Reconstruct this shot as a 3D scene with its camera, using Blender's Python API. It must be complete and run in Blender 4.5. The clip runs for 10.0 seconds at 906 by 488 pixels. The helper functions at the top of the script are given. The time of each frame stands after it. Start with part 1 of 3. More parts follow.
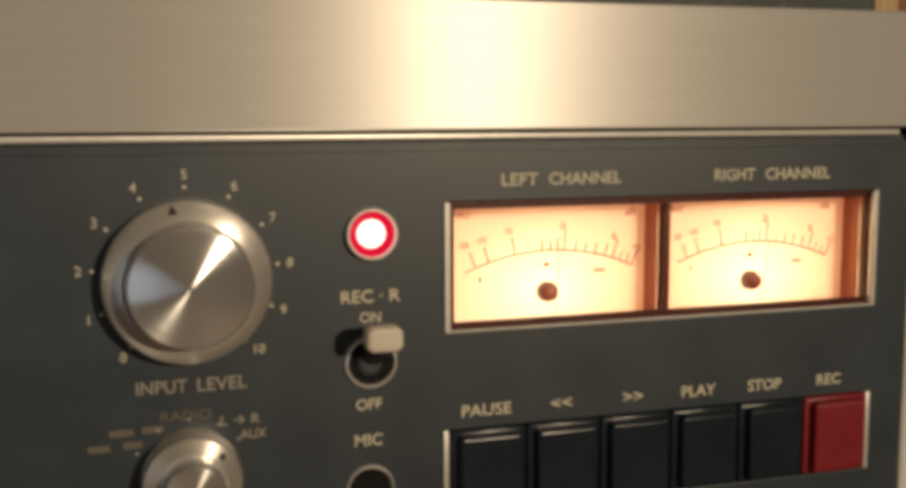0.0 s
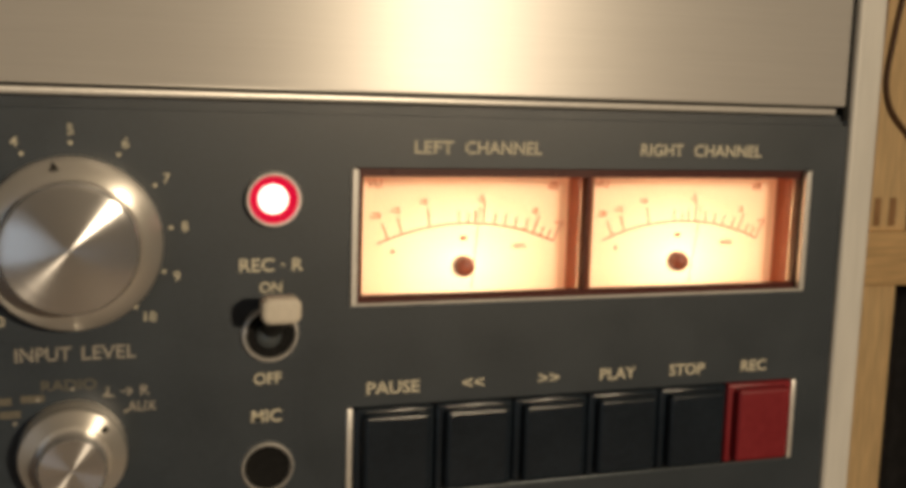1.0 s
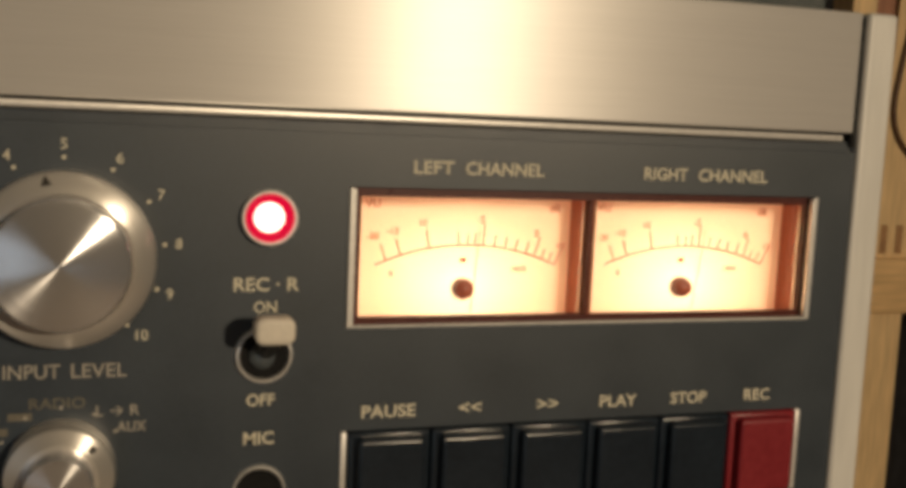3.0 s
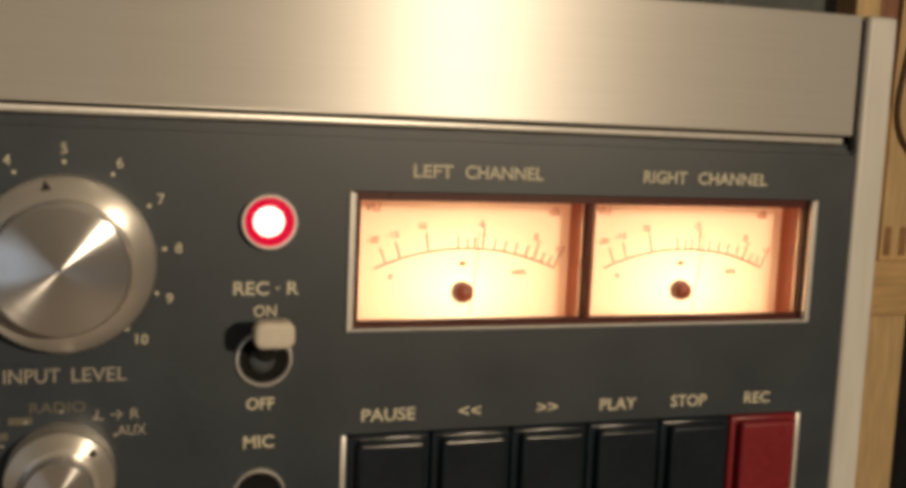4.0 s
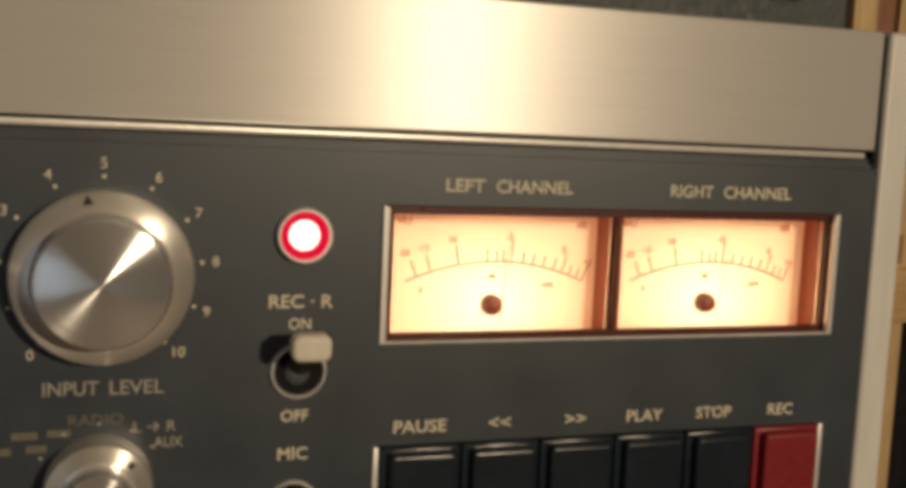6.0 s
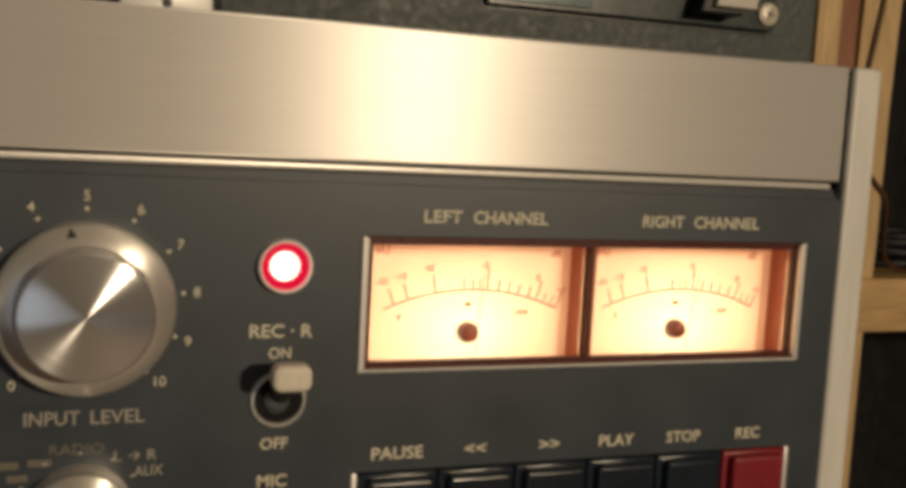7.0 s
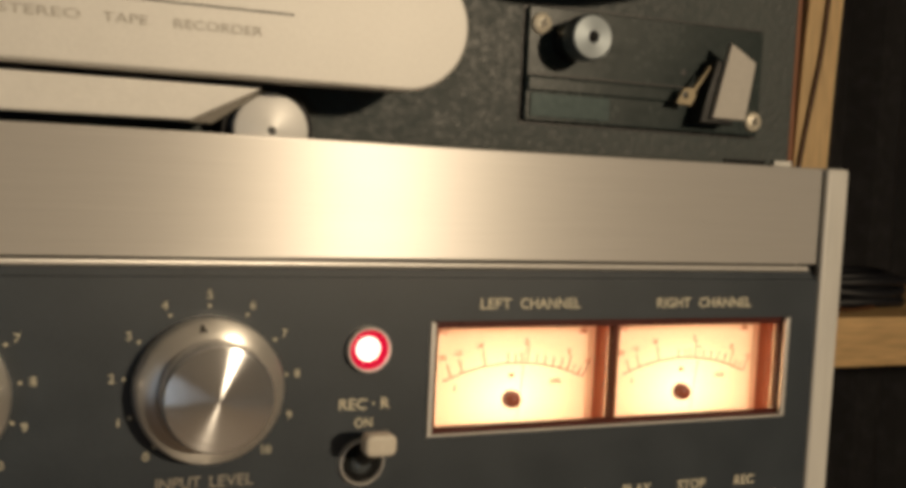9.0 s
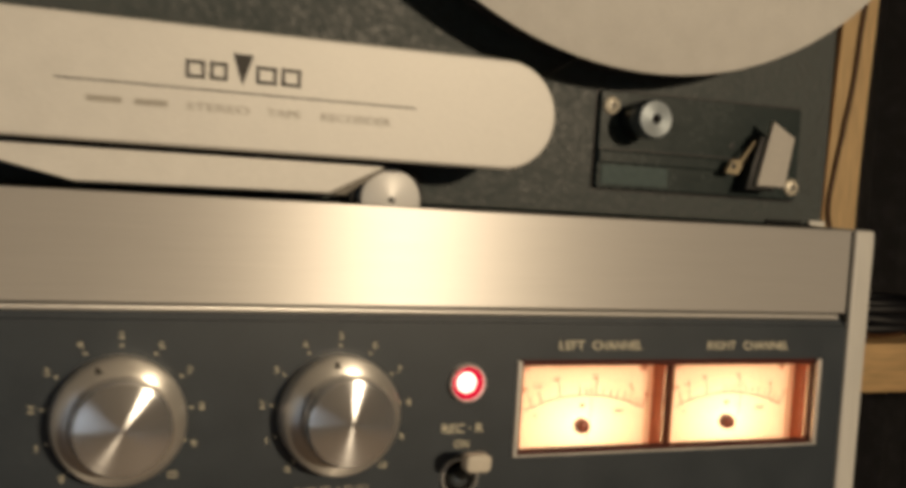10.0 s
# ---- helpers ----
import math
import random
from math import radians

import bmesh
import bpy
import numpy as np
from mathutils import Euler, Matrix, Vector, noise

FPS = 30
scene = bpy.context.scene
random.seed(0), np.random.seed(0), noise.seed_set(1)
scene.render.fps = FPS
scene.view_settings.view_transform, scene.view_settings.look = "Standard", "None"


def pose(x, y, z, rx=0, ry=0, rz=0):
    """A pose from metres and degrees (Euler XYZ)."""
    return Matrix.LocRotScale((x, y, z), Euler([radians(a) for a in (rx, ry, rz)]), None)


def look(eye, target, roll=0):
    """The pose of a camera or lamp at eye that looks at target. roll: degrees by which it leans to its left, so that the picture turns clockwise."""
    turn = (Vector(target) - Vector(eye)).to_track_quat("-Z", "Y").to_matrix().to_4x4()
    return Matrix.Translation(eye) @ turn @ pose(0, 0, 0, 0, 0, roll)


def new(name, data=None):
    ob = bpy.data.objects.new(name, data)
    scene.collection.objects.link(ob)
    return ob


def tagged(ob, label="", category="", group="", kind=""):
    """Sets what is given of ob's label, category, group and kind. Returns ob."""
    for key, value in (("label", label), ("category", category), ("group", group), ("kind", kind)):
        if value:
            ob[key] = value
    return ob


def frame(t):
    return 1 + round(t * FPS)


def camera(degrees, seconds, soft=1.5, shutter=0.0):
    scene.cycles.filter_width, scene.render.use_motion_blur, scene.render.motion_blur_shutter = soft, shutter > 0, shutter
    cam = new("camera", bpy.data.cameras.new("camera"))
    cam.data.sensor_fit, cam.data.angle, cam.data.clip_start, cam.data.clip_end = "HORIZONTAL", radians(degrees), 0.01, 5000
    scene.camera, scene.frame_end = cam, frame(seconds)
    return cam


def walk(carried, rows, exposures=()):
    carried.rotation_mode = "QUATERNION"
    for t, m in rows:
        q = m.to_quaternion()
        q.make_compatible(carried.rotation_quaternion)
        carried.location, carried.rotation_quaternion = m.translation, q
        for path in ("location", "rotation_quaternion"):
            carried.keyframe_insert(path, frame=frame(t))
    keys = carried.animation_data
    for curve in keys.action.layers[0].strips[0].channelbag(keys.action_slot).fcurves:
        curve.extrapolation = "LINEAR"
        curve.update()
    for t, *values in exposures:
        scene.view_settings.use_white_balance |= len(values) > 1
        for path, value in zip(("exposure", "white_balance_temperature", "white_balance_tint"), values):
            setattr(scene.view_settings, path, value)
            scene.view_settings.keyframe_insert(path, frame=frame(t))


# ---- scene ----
cam = camera(47, 10.0, soft=4.6, shutter=0.5)
PATH = [  # seconds, eye, yaw, pitch, roll
    (0, -0.06987, -0.23604, 1.01887, -16.938, -6.906, -0.241),
    (0.2, -0.06718, -0.23484, 1.01820, -16.889, -7.365, -0.166),
    (0.4, -0.06459, -0.23230, 1.01743, -16.589, -8.428, -0.014),
    (0.5, -0.06398, -0.23106, 1.01498, -16.993, -8.319, 0.260),
    (1, -0.05256, -0.22959, 1.01554, -18.480, -8.006, 1.681),
    (1.2, -0.05141, -0.22744, 1.01790, -19.077, -8.780, 2.082),
    (1.5, -0.04772, -0.22824, 1.01547, -19.068, -8.450, 1.848),
    (2, -0.04833, -0.22722, 1.01546, -18.502, -8.811, 2.095),
    (2.5, -0.05002, -0.22648, 1.01450, -18.358, -7.980, 2.268),
    (2.7, -0.05010, -0.22606, 1.01507, -18.270, -7.099, 2.556),
    (4, -0.04906, -0.22679, 1.01583, -17.925, -6.790, 2.455),
    (4.5, -0.04968, -0.22658, 1.01600, -18.076, -6.792, 2.484),
    (5, -0.05064, -0.22620, 1.01699, -18.054, -7.091, 2.544),
    (5.5, -0.05060, -0.22697, 1.01618, -17.787, -6.852, 2.501),
    (5.7, -0.05351, -0.22601, 1.01637, -17.975, -6.707, 2.496),
    (6.8, -0.06328, -0.22808, 1.02296, -19.669, -5.957, 3.040),
    (7, -0.06259, -0.22875, 1.02389, -20.220, -6.146, 3.071),
    (7.5, -0.06404, -0.22872, 1.02384, -21.665, -5.677, 2.835),
    (8, -0.07275, -0.23231, 1.02883, -22.290, -5.147, 2.337),
    (8.5, -0.08379, -0.23901, 1.03248, -23.176, -4.609, 2.920),
    (9, -0.10667, -0.25878, 1.04036, -23.356, -4.048, 2.820),
    (9.5, -0.11845, -0.27702, 1.04729, -22.869, -4.076, 3.084),
    (9.7, -0.13042, -0.28255, 1.04735, -22.924, -3.680, 3.322),
    (10, -0.14593, -0.30031, 1.05491, -21.866, -3.373, 3.613),
]

def sight(yaw, pitch):
    a, b = radians(yaw), radians(pitch)
    return Vector((-math.sin(a) * math.cos(b), math.cos(a) * math.cos(b), math.sin(b)))


walk(cam, [(t, look((x, y, z), Vector((x, y, z)) + sight(yaw, pitch), roll)) for t, x, y, z, yaw, pitch, roll in PATH])

# ---- light: one warm lamp in a dim room ----
world = bpy.data.worlds.new("world")
scene.world = world
world.use_nodes = True
world.node_tree.nodes["Background"].inputs[0].default_value = (0.10, 0.12, 0.16, 1)
world.node_tree.nodes["Background"].inputs[1].default_value = 0.05
LAMP = Vector((0.95, -2.83, 1.68))
lamp_data = bpy.data.lights.new("room_lamp", "AREA")
lamp_data.shape, lamp_data.size, lamp_data.size_y = "RECTANGLE", 0.13, 0.15
lamp_data.energy, lamp_data.color = 45, (1.0, 0.79, 0.535)
lamp = new("room_lamp", lamp_data)
lamp.matrix_world = look(LAMP, (0, 0, 1.03))
scene.view_settings.exposure = 0.0
# cool light added for bluish knob reflections; its dusk window is unseen
dusk_data = bpy.data.lights.new("unseen_dusk", "AREA")
dusk_data.shape, dusk_data.size, dusk_data.size_y = "RECTANGLE", 1.18, 1.18
dusk_data.energy, dusk_data.color = 3.0, (0.78, 0.89, 1.0)
dusk = new("unseen_dusk", dusk_data)
dusk.matrix_world = look((-1.50, -3.03, 0.72), (-1.50, 0, 0.72))

# ---- materials ----


def material(name, color, rough=0.5, metal=0.0, grain=0.0, grain_scale=200.0, bump=0.0, bump_scale=400.0,
             stretch=(1, 1, 1), emit=None, power=0.0, blotch=0.0):
    """A surface with grain and blotches at two scales, and fine relief."""
    m = bpy.data.materials.new(name)
    m.use_nodes = True
    nt = m.node_tree
    b = nt.nodes["Principled BSDF"]
    b.inputs["Roughness"].default_value = rough
    b.inputs["Metallic"].default_value = metal
    b.inputs["Base Color"].default_value = (*color, 1)
    tc = nt.nodes.new("ShaderNodeTexCoord")
    mp = nt.nodes.new("ShaderNodeMapping")
    mp.inputs["Scale"].default_value = stretch
    nt.links.new(tc.outputs["Object"], mp.inputs["Vector"])
    if grain or blotch:
        last = None
        for amount, scale, detail in ((grain, grain_scale, 4), (blotch, grain_scale * 0.07, 3)):
            if not amount:
                continue
            n = nt.nodes.new("ShaderNodeTexNoise")
            n.inputs["Scale"].default_value = scale
            n.inputs["Detail"].default_value = detail
            nt.links.new(mp.outputs[0], n.inputs["Vector"])
            r = nt.nodes.new("ShaderNodeMapRange")
            r.inputs["From Min"].default_value, r.inputs["From Max"].default_value = 0.3, 0.7
            r.inputs["To Min"].default_value, r.inputs["To Max"].default_value = 1 - amount, 1 + amount
            nt.links.new(n.outputs["Fac"], r.inputs["Value"])
            if last is None:
                last = r.outputs[0]
            else:
                mul = nt.nodes.new("ShaderNodeMath")
                mul.operation = "MULTIPLY"
                nt.links.new(last, mul.inputs[0])
                nt.links.new(r.outputs[0], mul.inputs[1])
                last = mul.outputs[0]
        mix = nt.nodes.new("ShaderNodeVectorMath")
        mix.operation = "SCALE"
        mix.inputs[0].default_value = color
        nt.links.new(last, mix.inputs["Scale"])
        nt.links.new(mix.outputs[0], b.inputs["Base Color"])
        rr = nt.nodes.new("ShaderNodeMath")
        rr.operation = "MULTIPLY"
        rr.inputs[1].default_value = rough
        nt.links.new(last, rr.inputs[0])
        nt.links.new(rr.outputs[0], b.inputs["Roughness"])
    if bump:
        n = nt.nodes.new("ShaderNodeTexNoise")
        n.inputs["Scale"].default_value = bump_scale
        n.inputs["Detail"].default_value = 3
        nt.links.new(mp.outputs[0], n.inputs["Vector"])
        bn = nt.nodes.new("ShaderNodeBump")
        bn.inputs["Strength"].default_value = 1.0
        bn.inputs["Distance"].default_value = bump
        nt.links.new(n.outputs["Fac"], bn.inputs["Height"])
        nt.links.new(bn.outputs[0], b.inputs["Normal"])
    if emit:
        b.inputs["Emission Color"].default_value = (*emit, 1)
        b.inputs["Emission Strength"].default_value = power
    return m


def brushed(name, color, rough, anis, turned, metal=1.0, streak=0.06, tint=0.03):
    """Aluminium with grooves along x, or turned round the y axis; the shine spreads across the grooves."""
    m = bpy.data.materials.new(name)
    m.use_nodes = True
    nt = m.node_tree
    b = nt.nodes["Principled BSDF"]
    b.inputs["Base Color"].default_value = (*color, 1)
    b.inputs["Metallic"].default_value = metal
    b.inputs["Anisotropic"].default_value = anis
    tc = nt.nodes.new("ShaderNodeTexCoord")
    n = nt.nodes.new("ShaderNodeTexNoise")
    n.inputs["Detail"].default_value = 4
    if turned:
        mul = nt.nodes.new("ShaderNodeVectorMath")
        mul.operation = "MULTIPLY"
        mul.inputs[1].default_value = (1, 0, 1)
        nt.links.new(tc.outputs["Object"], mul.inputs[0])
        norm = nt.nodes.new("ShaderNodeVectorMath")
        norm.operation = "NORMALIZE"
        nt.links.new(mul.outputs[0], norm.inputs[0])
        nt.links.new(norm.outputs[0], b.inputs["Tangent"])
        ln = nt.nodes.new("ShaderNodeVectorMath")
        ln.operation = "LENGTH"
        nt.links.new(mul.outputs[0], ln.inputs[0])
        nt.links.new(ln.outputs["Value"], n.inputs["Vector"])
        n.inputs["Scale"].default_value = 3000
    else:
        c = nt.nodes.new("ShaderNodeCombineXYZ")
        c.inputs[2].default_value = 1
        nt.links.new(c.outputs[0], b.inputs["Tangent"])
        mp = nt.nodes.new("ShaderNodeMapping")
        mp.inputs["Scale"].default_value = (8, 900, 900)
        nt.links.new(tc.outputs["Object"], mp.inputs["Vector"])
        nt.links.new(mp.outputs[0], n.inputs["Vector"])
        n.inputs["Scale"].default_value = 5.0
    r = nt.nodes.new("ShaderNodeMapRange")
    r.inputs["From Min"].default_value, r.inputs["From Max"].default_value = 0.3, 0.7
    r.inputs["To Min"].default_value, r.inputs["To Max"].default_value = rough - streak, rough + streak
    nt.links.new(n.outputs["Fac"], r.inputs["Value"])
    nt.links.new(r.outputs[0], b.inputs["Roughness"])
    sc = nt.nodes.new("ShaderNodeMapRange")
    sc.inputs["From Min"].default_value, sc.inputs["From Max"].default_value = 0.3, 0.7
    sc.inputs["To Min"].default_value, sc.inputs["To Max"].default_value = 1 - tint, 1 + tint
    nt.links.new(n.outputs["Fac"], sc.inputs["Value"])
    v = nt.nodes.new("ShaderNodeVectorMath")
    v.operation = "SCALE"
    v.inputs[0].default_value = color
    nt.links.new(sc.outputs[0], v.inputs["Scale"])
    nt.links.new(v.outputs[0], b.inputs["Base Color"])
    return m


def dial_material():
    """Translucent printed dial, lit by a bulb behind its lower middle."""
    m = bpy.data.materials.new("backlit_dial")
    m.use_nodes = True
    nt = m.node_tree
    b = nt.nodes["Principled BSDF"]
    b.inputs["Base Color"].default_value = (0.62, 0.5, 0.34, 1)
    b.inputs["Roughness"].default_value = 0.5
    tc = nt.nodes.new("ShaderNodeTexCoord")
    sub = nt.nodes.new("ShaderNodeVectorMath")
    sub.operation = "SUBTRACT"
    sub.inputs[1].default_value = (0.0, 0.0, -0.007)
    nt.links.new(tc.outputs["Object"], sub.inputs[0])
    wide = nt.nodes.new("ShaderNodeVectorMath")
    wide.operation = "MULTIPLY"
    wide.inputs[1].default_value = (0.8, 0, 1.0)
    nt.links.new(sub.outputs[0], wide.inputs[0])
    ln = nt.nodes.new("ShaderNodeVectorMath")
    ln.operation = "LENGTH"
    nt.links.new(wide.outputs[0], ln.inputs[0])
    ramp = nt.nodes.new("ShaderNodeValToRGB")
    el = ramp.color_ramp.elements
    el[0].position, el[0].color = 0.0, (1.0, 0.84, 0.50, 1)
    el[1].position, el[1].color = 1.0, (0.62, 0.20, 0.08, 1)
    e = el.new(0.35)
    e.color = (1.0, 0.64, 0.32, 1)
    e = el.new(0.6)
    e.color = (0.95, 0.41, 0.18, 1)
    r = nt.nodes.new("ShaderNodeMapRange")
    r.inputs["From Max"].default_value = 0.030
    nt.links.new(ln.outputs["Value"], r.inputs["Value"])
    nt.links.new(r.outputs[0], ramp.inputs[0])
    nt.links.new(ramp.outputs[0], b.inputs["Emission Color"])
    fall = nt.nodes.new("ShaderNodeMapRange")
    fall.inputs["From Max"].default_value = 0.024
    fall.inputs["To Min"].default_value, fall.inputs["To Max"].default_value = 1.50, 0.68
    nt.links.new(ln.outputs["Value"], fall.inputs["Value"])
    nt.links.new(fall.outputs[0], b.inputs["Emission Strength"])
    return m


def glass_material(name):
    m = bpy.data.materials.new(name)
    m.use_nodes = True
    b = m.node_tree.nodes["Principled BSDF"]
    b.inputs["Base Color"].default_value = (1, 1, 1, 1)
    b.inputs["Roughness"].default_value = 0.02
    b.inputs["IOR"].default_value = 1.45
    b.inputs["Transmission Weight"].default_value = 1.0
    return m


M_PANEL = material("panel_paint", (0.026, 0.039, 0.054), 0.42, grain=0.10, grain_scale=900, bump=0.00004, bump_scale=2500, blotch=0.08)
M_PANEL.node_tree.nodes["Principled BSDF"].inputs["Specular IOR Level"].default_value = 0.75
M_DECK = material("deck_leather_paint", (0.047, 0.060, 0.060), 0.55, grain=0.20, grain_scale=420, bump=0.00024, bump_scale=480, blotch=0.1)
M_STRIP = brushed("brushed_strip", (0.84, 0.82, 0.79), 0.45, 0.95, False, metal=0.50, streak=0.018, tint=0.03)
M_COVER = material("satin_silver", (0.86, 0.845, 0.80), 0.45, metal=0.08, grain=0.04, grain_scale=1500, blotch=0.03)
M_TRIM = material("anodised_trim", (0.74, 0.73, 0.69), 0.5, metal=0.10, grain=0.05, grain_scale=600, stretch=(1, 1, 0.1), blotch=0.06)
M_BRIGHT = material("polished_edge", (0.88, 0.86, 0.82), 0.34, metal=0.45, grain=0.05, grain_scale=800)
M_TURNED = brushed("turned_cap", (0.88, 0.88, 0.89), 0.22, 0.99, True, metal=0.82, streak=0.03, tint=0.04)
M_SKIRT = brushed("turned_skirt", (0.92, 0.89, 0.84), 0.33, 0.96, True, metal=0.74)
M_BLACK = material("black_plastic", (0.012, 0.013, 0.014), 0.4, grain=0.15, grain_scale=900, bump=0.00003, bump_scale=1800)
# near black: loose tape, and shade put into holes and gaps as colour
M_HOLE = material("dark_hole", (0.004, 0.004, 0.004), 0.9, grain=0.1, grain_scale=900)
M_BUTTON = material("button_plastic", (0.015, 0.023, 0.034), 0.22, grain=0.10, grain_scale=700, bump=0.00004, bump_scale=1500, blotch=0.1)
M_RED = material("red_plastic", (0.25, 0.014, 0.022), 0.4, grain=0.10, grain_scale=700, bump=0.00003, bump_scale=1500, blotch=0.1)
M_INK = material("cream_ink", (0.76, 0.71, 0.55), 0.6, grain=0.12, grain_scale=1800)
# two darker copies of the cream ink, with the lower-left shade put in
M_SHADEINK = material("shaded_ink", (0.17, 0.155, 0.12), 0.6, grain=0.15, grain_scale=1800)
M_HALFSHADEINK = material("half_shaded_ink", (0.42, 0.39, 0.33), 0.6, grain=0.1, grain_scale=1800)
M_PALEINK = material("pale_grey_ink", (0.54, 0.51, 0.45), 0.6, grain=0.1, grain_scale=1800)
M_DARKINK = material("dark_ink", (0.05, 0.045, 0.04), 0.6, grain=0.1, grain_scale=1800)
M_DIALINK = material("dial_ink", (0.20, 0.085, 0.045), 0.6, grain=0.1, grain_scale=1800)
M_REDINK = material("red_dial_ink", (0.50, 0.10, 0.03), 0.6, grain=0.1, grain_scale=1800)
M_DIAL = dial_material()
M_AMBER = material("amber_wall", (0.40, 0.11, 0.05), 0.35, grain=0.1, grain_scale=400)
M_BEZEL = material("dark_brown_frame", (0.09, 0.020, 0.015), 0.3, grain=0.1, grain_scale=700)
M_DIVIDER = material("dark_amber", (0.14, 0.035, 0.02), 0.3, grain=0.1, grain_scale=700)
M_BOSS = material("brown_boss", (0.20, 0.045, 0.022), 0.3, grain=0.1, grain_scale=900)
M_GLASS = glass_material("clear_cover")
M_LENS = material("red_lens", (0.20, 0.002, 0.012), 0.15, grain=0.05, grain_scale=900, emit=(0.80, 0.004, 0.045), power=0.75)
M_GLOW = material("lamp_core", (0.9, 0.7, 0.6), 0.3, grain=0.05, grain_scale=900, emit=(1.0, 0.50, 0.42), power=2.6)
M_IVORY = material("ivory_plastic", (0.80, 0.74, 0.63), 0.4, grain=0.06, grain_scale=900, blotch=0.05)
M_PLATE = material("smooth_plate", (0.030, 0.044, 0.044), 0.26, grain=0.08, grain_scale=500, blotch=0.1)
M_ROLLER = brushed("pale_roller", (0.96, 0.95, 0.92), 0.40, 0.8, True, metal=0.10)
M_CHROME = material("worn_chrome", (0.17, 0.20, 0.22), 0.34, metal=0.5, grain=0.12, grain_scale=900)
M_FACE = brushed("dull_turned_face", (0.38, 0.43, 0.46), 0.48, 0.8, True, metal=0.4, streak=0.03)
M_BRASS = material("dull_brass", (0.33, 0.27, 0.17), 0.45, metal=0.3, grain=0.1, grain_scale=1200)
M_DULL = material("dull_grey_metal", (0.16, 0.145, 0.12), 0.5, metal=0.3, grain=0.1, grain_scale=1200)
M_LEVER = material("grey_lever", (0.56, 0.53, 0.48), 0.45, grain=0.06, grain_scale=900)
# base raised to pale blue-green: a cool reflection put into the colour
M_STEEL = material("reflecting_steel", (0.13, 0.175, 0.175), 0.16, metal=0.2, grain=0.1, grain_scale=500)
M_RUBBER = material("black_rubber", (0.015, 0.015, 0.016), 0.7, grain=0.1, grain_scale=900)
M_SCREW = material("screw_zinc", (0.74, 0.68, 0.55), 0.4, metal=0.25, grain=0.08, grain_scale=1200)
M_PINE = material("pine", (0.80, 0.57, 0.30), 0.55, grain=0.16, grain_scale=26, bump=0.0004, bump_scale=90, stretch=(6, 6, 0.6), blotch=0.12)
M_PINE_H = material("pine_board", (0.78, 0.52, 0.25), 0.55, grain=0.16, grain_scale=26, bump=0.0004, bump_scale=90, stretch=(0.6, 6, 6), blotch=0.12)
M_PINK = material("reddish_wood", (0.42, 0.20, 0.12), 0.6, grain=0.15, grain_scale=24, stretch=(6, 6, 0.6), blotch=0.1)
M_SLOT = material("slot_wood", (0.40, 0.22, 0.10), 0.6, grain=0.15, grain_scale=40, blotch=0.1)
M_WALL = material("dim_wall", (0.30, 0.28, 0.25), 0.9, grain=0.06, grain_scale=60, bump=0.001, bump_scale=60, blotch=0.06)
M_DARKWALL = material("black_cloth", (0.064, 0.062, 0.066), 0.95, grain=0.25, grain_scale=30, bump=0.002, bump_scale=25, blotch=0.2)
M_FLOOR = material("floor_board", (0.14, 0.09, 0.05), 0.6, grain=0.15, grain_scale=12, stretch=(0.5, 6, 1), blotch=0.1)
M_CABLE = material("cable_rubber", (0.012, 0.013, 0.018), 0.5, grain=0.1, grain_scale=200)
M_CORD = material("brown_cord", (0.10, 0.045, 0.02), 0.5, grain=0.1, grain_scale=200)
M_CASE = material("case_vinyl", (0.05, 0.05, 0.048), 0.55, grain=0.15, grain_scale=500, bump=0.0002, bump_scale=700)
M_BENCH = material("bench_top", (0.10, 0.065, 0.035), 0.6, grain=0.2, grain_scale=20, stretch=(0.5, 6, 1), blotch=0.1)

# ---- building helpers ----


ROUND = set()


def place_of(ob):
    p = Vector((0, 0, 0))
    while ob is not None:
        p = p + ob.location
        ob = ob.parent
    return p


def part(name, bm, mat, parent, label="", at=(0, 0, 0), smooth=True):
    """Links a bmesh, whose points are given round at, as one mesh under parent."""
    me = bpy.data.meshes.new(name)
    turned = id(bm) in ROUND
    ROUND.discard(id(bm))
    bm.normal_update()
    bm.to_mesh(me)
    bm.free()
    me.materials.append(mat)
    if smooth:
        for poly in me.polygons:
            poly.use_smooth = True
        me.set_sharp_from_angle(angle=radians(40))
        if not turned:
            # broad flat faces keep their own normal beside rounded edges
            most = max(poly.area for poly in me.polygons)
            rim = {key for poly in me.polygons if poly.area > 0.1 * most for key in poly.edge_keys}
            sharp = me.attributes.get("sharp_edge") or me.attributes.new("sharp_edge", "BOOLEAN", "EDGE")
            for e in me.edges:
                if e.key in rim:
                    sharp.data[e.index].value = True
    ob = new(name, me)
    if parent is not None:
        ob.parent = parent
        ob.location = Vector(at) - place_of(parent)
    else:
        ob.location = at
    if label:
        tagged(ob, label)
    return ob


def empty(name, at, label, category, group=""):
    ob = new(name)
    ob.location = at
    return tagged(ob, label, category, group)


